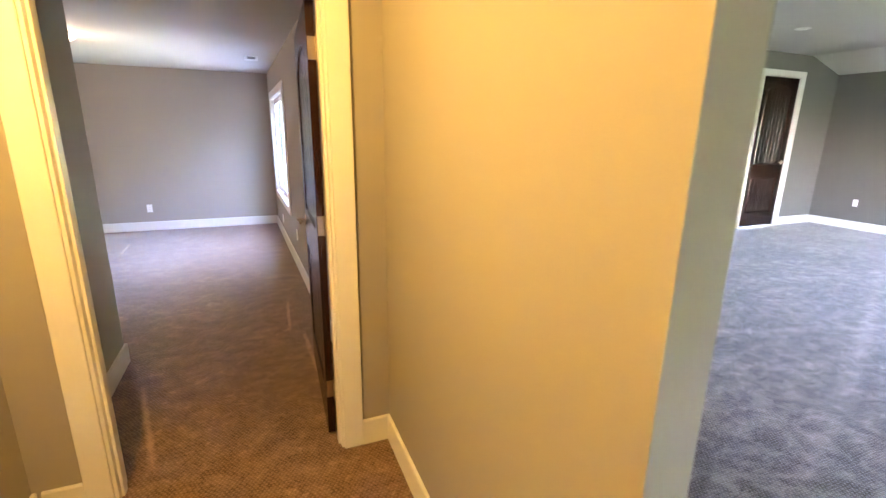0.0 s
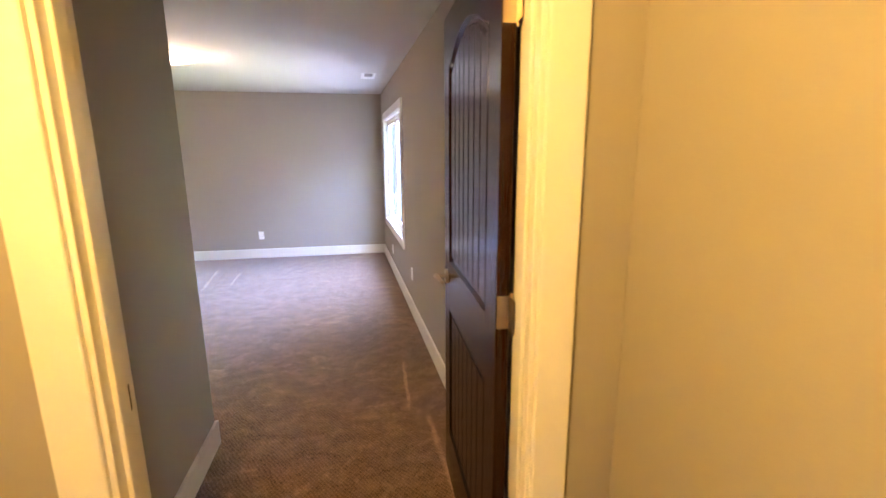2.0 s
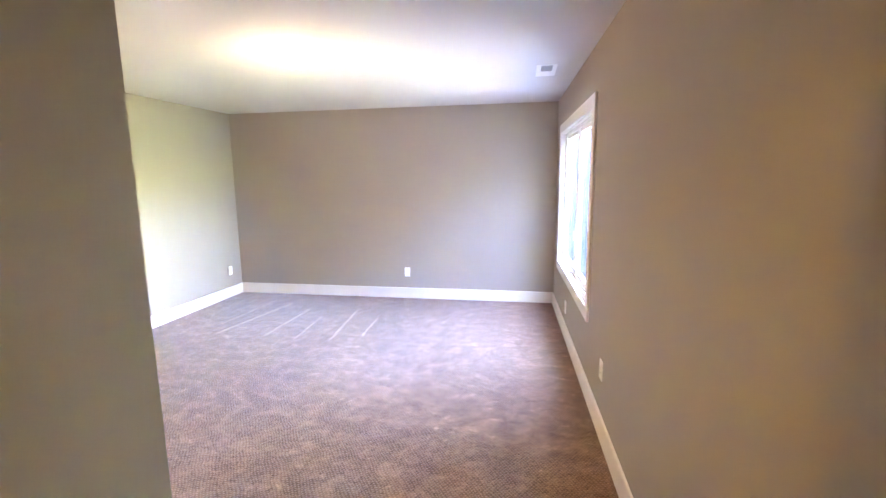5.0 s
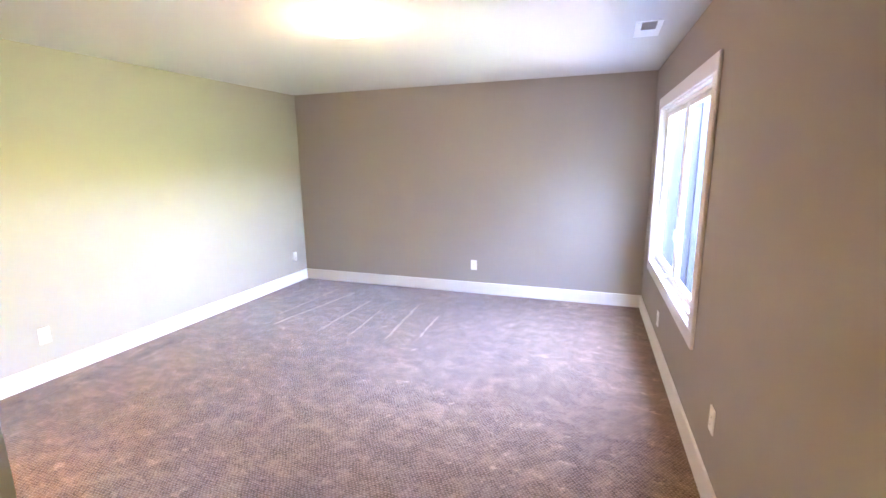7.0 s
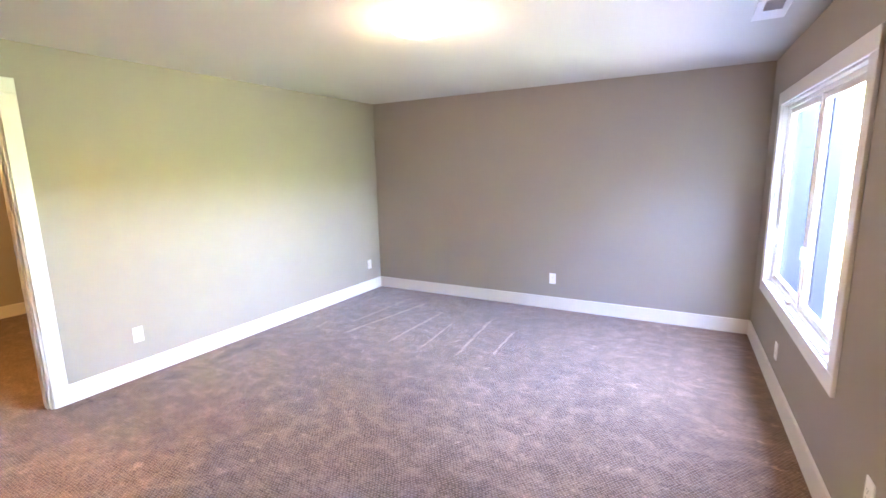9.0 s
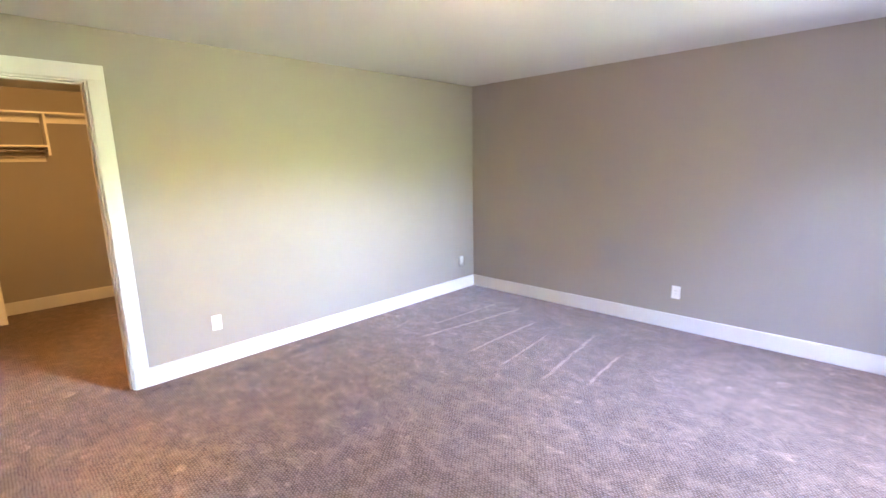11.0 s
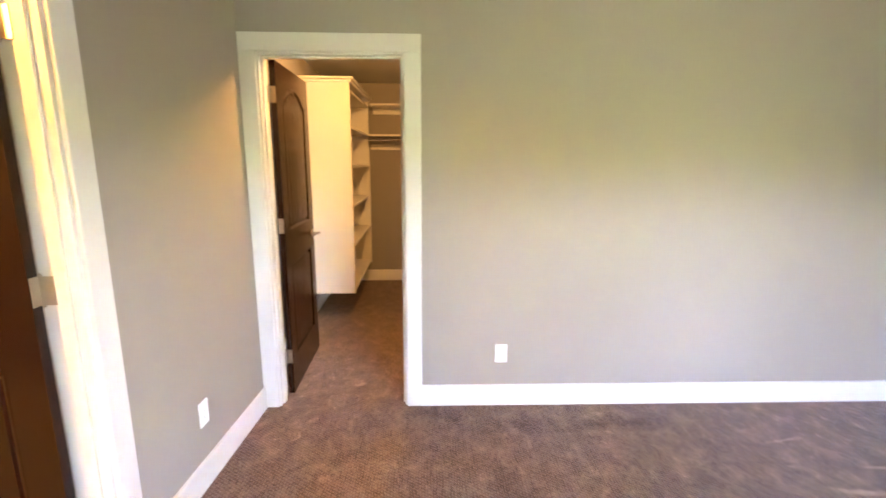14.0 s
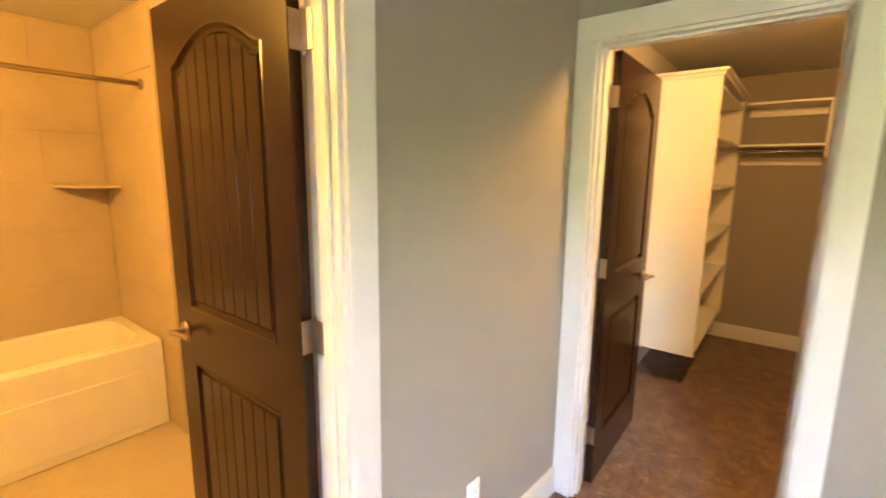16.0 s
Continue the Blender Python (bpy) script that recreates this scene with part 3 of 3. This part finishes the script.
# ---- room fittings ----
dome_light(ROOM_LAMP[0], ROOM_LAMP[1], H, 0.20, "lit flush ceiling light with an opal glass bowl", DOME)
dome_light(HALL_LAMP[0], HALL_LAMP[1], H, 0.16, "lit flush hall ceiling light with an opal glass bowl", DOME)
dome_light(CLOSET_LAMP[0], CLOSET_LAMP[1], H, 0.14, "lit flush closet ceiling light with an opal glass bowl", DOME)
dome_light(BATH_LAMP[0], BATH_LAMP[1], H, 0.16, "lit flush bathroom ceiling light with an opal glass bowl", DOME)

for s, z in ((1.17, 0.29), (2.825, 0.395), (4.465, 0.43)):
    outlet(M_RIGHT @ pose(s, 0, z))
outlet(M_FAR @ pose(2.325, 0, 0.338))
outlet(M_CLOSET @ pose(4.262, 0, 0.343))
outlet(M_CLOSET @ pose(1.478, 0, 0.338))
outlet(M_BATH @ pose(2.360, 0, 0.352))

vent = thing("ceiling_vent", "white ceiling register with a grey slatted grille", "vent", m=pose(0.44, 5.575, H, 0, 0, 0))
part("frame", box(-0.078, 0.078, -0.19, 0.19, -0.006, -0.0005, 0.003), VINYL, vent)
part("backing", box(-0.042, 0.042, -0.18, -0.03, -0.0085, -0.006), GRILLE, vent)
for i in range(9):
    y = -0.173 + i * 0.017
    slat = box(-0.042, 0.042, -0.006, 0.006, -0.0012, 0.0012)
    bmesh.ops.rotate(slat, verts=slat.verts, matrix=Matrix.Rotation(radians(35), 3, "X"))
    bmesh.ops.translate(slat, verts=slat.verts, vec=(0, y, -0.0125))
    part("slat", slat, GRILLE, vent)

# ---- closet ----
CX0, CX1, CY0, CY1 = -3.65, -6.49, 2.60, 4.45
wall("wall_closet_back", pose(CX1, CY0 - T, 0, 0, 0, 90), CY1 - CY0 + 2 * T, H, T, [], WALL, "greige painted closet back wall")
wall("wall_closet_left", pose(-3.66, CY0, 0, 0, 0, 180), 2.83, H, 0.055, [], WALL, "greige painted closet side wall")
wall("wall_closet_right", pose(CX1, CY1, 0, 0, 0, 0), 2.85, H, T, [], WALL, "greige painted closet side wall")
baseboard(pose(CX1, CY0, 0, 0, 0, 90), BASE_T, CY1 - CY0)
baseboard(pose(-3.66, CY0, 0, 0, 0, 180), 0.0, 2.83)

tower = thing("closet_tower", "white melamine wall-hung closet shelf tower, empty", "shelving", m=pose(0, 0, 0))
X0, X1, Y0, Y1, Z0, Z1 = -5.03, -6.36, CY0 + 0.001, 3.035, 0.265, 2.13
part("side_panel", box(X0 - 0.019, X0, Y0, Y1, Z0, Z1, 0.001), MELAMINE, tower)
part("side_panel", box(X1, X1 + 0.019, Y0, Y1, Z0, Z1, 0.001), MELAMINE, tower)
part("back_panel", box(X1 + 0.019, X0 - 0.019, Y0, Y0 + 0.006, Z0, Z1), MELAMINE, tower)
for z in (Z0 + 0.02, 0.70, 1.06, 1.41, 1.75, 2.06):
    part("shelf", box(X1 + 0.020, X0 - 0.020, Y0 + 0.007, Y1 - 0.002, z, z + 0.019, 0.001), MELAMINE, tower)
part("top", box(X1, X0 + 0.012, Y0, Y1 + 0.012, Z1, Z1 + 0.024, 0.003), MELAMINE, tower)
part("crown", box(X1, X0 + 0.034, Y0, Y1 + 0.034, Z1 + 0.024, Z1 + 0.044, 0.004), MELAMINE, tower)

hang = thing("closet_hanging_shelf", "white closet shelves with a chrome hanging rod on the wall", "shelving", m=pose(0, 0, 0))
bx = CX1 + 0.002
part("top_shelf", box(bx, bx + 0.32, Y1 + 0.04, CY1 - 0.002, 2.075, 2.094, 0.001), MELAMINE, hang)
part("cleat", box(bx, bx + 0.019, Y1 + 0.04, CY1 - 0.002, 2.005, 2.074, 0.001), MELAMINE, hang)
part("lower_shelf", box(bx, bx + 0.32, Y1 + 0.005, 3.60, 1.745, 1.764, 0.001), MELAMINE, hang)
part("support_panel", box(bx, bx + 0.32, 3.601, 3.620, 1.66, 2.074, 0.001), MELAMINE, hang)
part("cleat", box(bx, bx + 0.019, Y1 + 0.005, 3.60, 1.60, 1.66, 0.001), MELAMINE, hang)
part("hanging_rod", tube((bx + 0.27, Y1 + 0.005, 1.705), (bx + 0.27, 3.600, 1.705), 0.013), CHROME, hang, "chrome hanging rod", True)

# ---- bathroom ----
BX, BY = -2.62, -0.03
wall("wall_bath_right", pose(BX, BY - T, 0, 0, 0, 90), 2.56 + T, H, T, [], BATH_PAINT, "warm beige painted bathroom wall")
wall("wall_bath_back", pose(BX, BY, 0, 0, 0, 180) @ pose(-1.93, 0, 0), 1.93, H, T, [], BATH_PAINT, "warm beige bathroom wall behind the tub")
solid("bath_floor", box(BX, -0.69, BY, 2.535, 0.0, 0.006), BATH_FLOOR, "beige bathroom floor", "floor", kind="structure")
baseboard(pose(BX, BY, 0, 0, 0, 90), 0.93, 2.56)

tub = thing("bathtub", "white acrylic alcove bathtub with a panelled apron", "bathtub", m=pose(0, 0, 0))
ty0, ty1, th = BY + 0.012, 0.645, 0.540
tx0, tx1 = BX + 0.012, BX + 1.53


def tub_shell():
    """Rim, sloping basin and rounded corners, as nested loops."""
    bm = bmesh.new()

    def loop(x0, x1, y0, y1, z, rad, n=6):
        pts = []
        for cx, cy, a0 in ((x1 - rad, y1 - rad, 0), (x0 + rad, y1 - rad, 90), (x0 + rad, y0 + rad, 180), (x1 - rad, y0 + rad, 270)):
            for i in range(n + 1):
                a = radians(a0 + 90 * i / n)
                pts.append(bm.verts.new((cx + rad * math.cos(a), cy + rad * math.sin(a), z)))
        return pts

    loops = [loop(tx0, tx1, ty0, ty1, 0.45, 0.01), loop(tx0, tx1, ty0, ty1, th - 0.012, 0.012), loop(tx0 + 0.006, tx1 - 0.006, ty0 + 0.006, ty1 - 0.006, th, 0.014),
             loop(tx0 + 0.07, tx1 - 0.09, ty0 + 0.045, ty1 - 0.075, th, 0.10), loop(tx0 + 0.082, tx1 - 0.102, ty0 + 0.057, ty1 - 0.087, th - 0.012, 0.10),
             loop(tx0 + 0.12, tx1 - 0.30, ty0 + 0.09, ty1 - 0.12, 0.17, 0.13), loop(tx0 + 0.16, tx1 - 0.34, ty0 + 0.13, ty1 - 0.16, 0.135, 0.12)]
    n = len(loops[0])
    for a, b in zip(loops, loops[1:]):
        for i in range(n):
            bm.faces.new((a[i], a[(i + 1) % n], b[(i + 1) % n], b[i]))
    bm.faces.new(loops[-1])
    return bm


part("basin", tub_shell(), ACRYLIC, tub)
part("apron", box(tx0, tx1, ty1 - 0.030, ty1 - 0.004, 0.008, 0.47, 0.004), ACRYLIC, tub)
part("apron_panel", box(tx0 + 0.09, tx1 - 0.09, ty1 - 0.008, ty1 + 0.002, 0.055, 0.375, 0.005, 2), ACRYLIC, tub)

rod = thing("shower_rod", "chrome shower curtain rod with wall flanges", "curtain rod", m=pose(0, 0, 0))
part("rod", tube((BX + 0.012, 0.70, 1.955), (BX + 1.93, 0.70, 1.955), 0.0125), NICKEL, rod, smooth=True)
for x, s in ((BX + 0.011, 1), (BX + 1.929, -1)):
    part("flange", tube((x, 0.70, 1.955), (x + s * 0.016, 0.70, 1.955), 0.030, 0.022, 24), NICKEL, rod)

cs = bmesh.new()
pts = [(0, 0)] + [(0.27 * math.cos(a), 0.27 * math.sin(a)) for a in np.linspace(0, math.pi / 2, 9)]
lo = [cs.verts.new((x, y, 0)) for x, y in pts]
hi = [cs.verts.new((x, y, 0.016)) for x, y in pts]
cs.faces.new(list(reversed(lo)))
cs.faces.new(hi)
for i in range(len(pts)):
    k = (i + 1) % len(pts)
    cs.faces.new((lo[i], lo[k], hi[k], hi[i]))
solid("corner_shelf", cs, TILE, "beige stone corner shelf in the tub surround", "shelf", m=pose(BX + 0.011, BY + 0.011, 1.40))

bar = thing("towel_bar", "small nickel towel bar on the bathroom wall", "towel bar", m=pose(BX, 1.02, 1.47))
part("post", tube((0.0005, 0, 0), (0.055, 0, 0), 0.011, 0.009), NICKEL, bar)
part("post", tube((0.0005, 0.45, 0), (0.055, 0.45, 0), 0.011, 0.009), NICKEL, bar)
part("bar", tube((0.05, -0.012, 0), (0.05, 0.462, 0), 0.007), NICKEL, bar)

# ---- the neighbouring room ----
OX0, OX1, OY0, OY1 = 1.005, 9.75, -3.4, 4.27
solid("floor_other", box(0.981, OX1 + 0.2, OY0 - 0.1, OY1 + 0.2, -0.08, 0.0), CARPET_DAYLIT, "patterned loop carpet with brushed marks, its colour greyed for daylight", "carpet", kind="structure")
wall("wall_other_door", pose(OX0 - 0.1, OY1, 0), OX1 - OX0 + 0.1, 2.95, T, [(6.95, 7.87, 0.0, 2.455)], WALL_DARK, "dark grey painted wall with a door")
wall("wall_other_end", pose(OX1, OY1, 0, 0, 0, -90), OY1 - OY0, 2.95, T, [], WALL_DARK, "dark grey painted wall")
# bare opening out of view, added so that daylight reaches this room and the hall
wall("wall_other_light_opening", pose(OX1, OY0, 0, 0, 0, 180), OX1 - OX0 + 0.3, 2.95, T, [(3.2, 5.1, 0.6, 2.0)], WALL_DARK, "dark grey painted wall with an unseen opening added for daylight")
wall("wall_other_near", pose(1.125, 1.32, 0, 0, 0, 90), 2.95, 2.95, T, [], WALL_DARK, "dark grey painted wall")
wall("wall_hall_back", pose(0.98, -3.0, 0, 0, 0, 180), 1.63, H, T, [], WALL, "greige painted hall wall")
ceil = bmesh.new()
rows = [(0.9, 2.80), (8.95, 2.80), (9.80, 2.53)]
vs = [[ceil.verts.new((x, y, z + k)) for y in (OY0, OY1 + 0.1) for k in (0.0, 0.08)] for x, z in rows]
for a, b in zip(vs, vs[1:]):
    ceil.faces.new((a[0], b[0], b[2], a[2]))
    ceil.faces.new((a[1], a[3], b[3], b[1]))
    ceil.faces.new((a[0], a[1], b[1], b[0]))
    ceil.faces.new((a[2], b[2], b[3], a[3]))
solid("ceiling_other", ceil, CEILING, "white painted ceiling that slopes down at one end", "ceiling", kind="structure")
solid("bulkhead", box(0.895, 0.975, -3.4, 1.30, H, 2.95), CEILING, "white painted bulkhead over the hall opening", "bulkhead", kind="structure")
M_OD = pose(OX0 - 0.1, OY1, 0)
door_frame("door_frame_4", M_OD, 6.95, 7.87, 2.455, T, "white painted casing of the far door", (0.06, 0.10))
door("door_4", "dark espresso tall panel door, closed", 0.88, 2.425, (7.873, OY1 + 0.05, 0.012), 0, 1, towards=-1, handle_z=1.08)
baseboard(M_OD, 0.1, 6.95 - 0.086)
baseboard(M_OD, 7.87 + 0.086, 8.84)
baseboard(pose(OX1, OY1, 0, 0, 0, -90), BASE_T, OY1 - OY0)
outlet(pose(OX1, OY1, 0, 0, 0, -90) @ pose(0.66, 0, 0.44))
can = thing("recessed_light", "white recessed ceiling can light, unlit", "recessed light", m=pose(6.72, 3.14, 2.80))
part("trim_ring", turned([(0.055, -0.001), (0.085, -0.001), (0.088, -0.006), (0.058, -0.010), (0.055, -0.001)], 28), VINYL, can)
part("lens", turned([(0, -0.004), (0.056, -0.004)], 28), PLASTIC, can)

# ---- outdoors ----
ground = bmesh.new()
# the bank beyond x = 11 is unseen, raised to hide the low sky
profile = [(0.9, -0.30), (9.0, -0.30), (11.0, -0.05), (18.0, 3.1), (21.0, 3.6), (900.0, 3.7)]
near = [[ground.verts.new((x, y, z)) for x, z in profile] for y in (-600, 600)]
for i in range(len(profile) - 1):
    ground.faces.new((near[0][i], near[0][i + 1], near[1][i + 1], near[1][i]))
add_box(ground, -900, -8.0, -600, 600, -0.8, -0.30)
add_box(ground, -8.0, 0.9, 7.6, 600, -0.8, -0.30)
add_box(ground, -8.0, 0.9, -600, -3.6, -0.8, -0.30)
solid("ground", ground, LAWN, "green lawn around the house, its bank added to hide the low sky", "lawn", kind="structure")
# unseen slab, added as a neutral reflector for the ceiling near the window
solid("patio", box(0.905, 4.2, 1.5, 11.0, -0.30, -0.26, 0.01), CONCRETE, "concrete slab added beside the house to bounce daylight onto the ceiling", "patio", kind="structure")
wing = thing("house_wing", "blue-grey lap-sided wing of the house beyond the window", "house", m=pose(0, 0, 0))
part("wall", box(0.78, 1.15, 7.30, 10.0, -0.3, 5.6), SIDING, wing)
for i in range(30):
    z = -0.25 + i * 0.19
    lap = bmesh.new()
    v = [lap.verts.new(c) for c in ((0.84, 7.3, z), (1.15, 7.3, z), (1.15, 7.290, z), (0.84, 7.290, z), (0.84, 7.3, z + 0.19), (1.15, 7.3, z + 0.19), (1.15, 7.297, z + 0.19), (0.84, 7.297, z + 0.19))]
    for q in ((0, 1, 2, 3), (7, 6, 5, 4), (3, 2, 6, 7), (0, 3, 7, 4), (1, 5, 6, 2)):
        lap.faces.new([v[k] for k in q])
    part("siding_board", lap, SIDING, wing)
part("corner_board", box(1.08, 1.18, 7.262, 7.36, -0.3, 5.6, 0.004), SIDING, wing)
part("roof", box(0.6, 1.4, 7.0, 10.2, 5.6, 5.75), BARK, wing)


def tree(x, y, height, spread, seed):
    """Tapered trunk, limbs and a crown of many small leaf clumps with gaps."""
    rng = random.Random(seed)
    ob = thing("tree", "leafy green tree outdoors, most of them unseen and added to screen daylight", "tree", "trees outside", m=pose(x, y, -0.3))
    wood = bmesh.new()
    add_tube(wood, (0, 0, 0), (0.1, 0, height * 0.45), 0.20, 0.13, 10)
    add_tube(wood, (0.1, 0, height * 0.45), (0, 0.1, height * 0.9), 0.13, 0.03, 8)
    tips = []
    for i in range(14):
        a, h = rng.uniform(0, 6.28), height * rng.uniform(0.3, 0.8)
        tip = Vector((spread * rng.uniform(0.5, 1) * math.cos(a), spread * rng.uniform(0.5, 1) * math.sin(a), h + height * rng.uniform(0.05, 0.25)))
        add_tube(wood, (0.05, 0, h), tip, 0.06, 0.015, 6)
        tips += [tip, tip * 0.6 + Vector((0, 0, h * 0.4)), tip * 0.8 + Vector((0, 0, h * 0.1))]
    part("trunk", wood, BARK, ob)
    verts, faces = [], []
    for tip in tips:
        for _ in range(90):
            c = tip + Vector([rng.gauss(0, spread * 0.2) for _ in range(3)])
            u = Vector([rng.gauss(0, 1) for _ in range(3)]).normalized()
            w = u.orthogonal().normalized()
            s = rng.uniform(0.07, 0.16)
            k = len(verts)
            verts += [c - u * s, c + w * s * 0.5, c + u * s, c - w * s * 0.5]
            faces.append((k, k + 1, k + 2, k + 3))
    data = bpy.data.meshes.new("crown")
    data.from_pydata([tuple(v) for v in verts], [], faces)
    data.materials.append(LEAVES)
    crown = new("crown", data)
    crown.parent = ob
    crown["kind"] = "stuff"
    return ob


grown = [tree(0, 0, h, sp, i) for i, (h, sp) in enumerate(((7.5, 2.8), (9.0, 3.2), (8.0, 3.0)))]
rng = random.Random(4)
# third to sixth show through the glass; the rest are unseen, added to screen daylight
spots = [(5.4, 13.5, -0.3), (6.6, 19, -0.3), (3.6, 34, -0.3), (9.0, 36, -0.2), (6.2, 43, -0.3), (12.5, 41, 0.5), (22, 2, 3.5), (24, 19, 3.5), (23, -12, 3.5), (25, 8, 3.5), (21, 13, 3.4), (23, -4, 3.5), (22, 26, 3.5), (26, -20, 3.5)]
for i, (x, y, z) in enumerate(spots):
    spot = pose(x, y, z, 0, 0, rng.uniform(0, 360))
    if i < 3:
        grown[i].matrix_world = spot
    else:
        copy_thing(grown[i % 3], spot)

# ---- tub surround: tiles on two walls ----
tile_w, tile_h, gap = 0.60, 0.30, 0.0025
surround = thing("tub_surround", "beige stone-look wall tiles around the bathtub", "tile surround", kind="structure")
part("grout_bed", box(BX + 0.001, BX + 1.93, BY + 0.001, BY + 0.007, th - 0.01, H - 0.002), GROUT, surround)
part("grout_bed", box(BX + 0.001, BX + 0.007, BY + 0.007, 0.86, 0.01, H - 0.002), GROUT, surround)
shared = {}


def tile(x0, x1, y0, y1, z0, z1):
    key = tuple(round(v, 3) for v in (x1 - x0, y1 - y0, z1 - z0))
    if key not in shared:
        shared[key] = mesh_of("tile", box(0, x1 - x0, 0, y1 - y0, 0, z1 - z0, 0.0015), TILE)
    ob = new("tile", shared[key])
    ob.parent, ob.location = surround, (x0, y0, z0)


rowi = 0
z = th - 0.01
while z < H - 0.03:
    top = min(z + tile_h, H - 0.004)
    x = BX + 0.012 - (0.3 if rowi % 2 else 0)
    while x < BX + 1.9:
        a, b = max(x, BX + 0.012), min(x + tile_w, BX + 1.925)
        tile(a, b - gap, BY + 0.005, BY + 0.011, z, top - gap)
        x += tile_w
    y = BY + 0.012 - (0.3 if rowi % 2 else 0)
    while y < 0.85:
        a, b = max(y, BY + 0.012), min(y + tile_w, 0.862)
        tile(BX + 0.005, BX + 0.011, a, b - gap, z, top - gap)
        y += tile_w
    z += tile_h
    rowi += 1
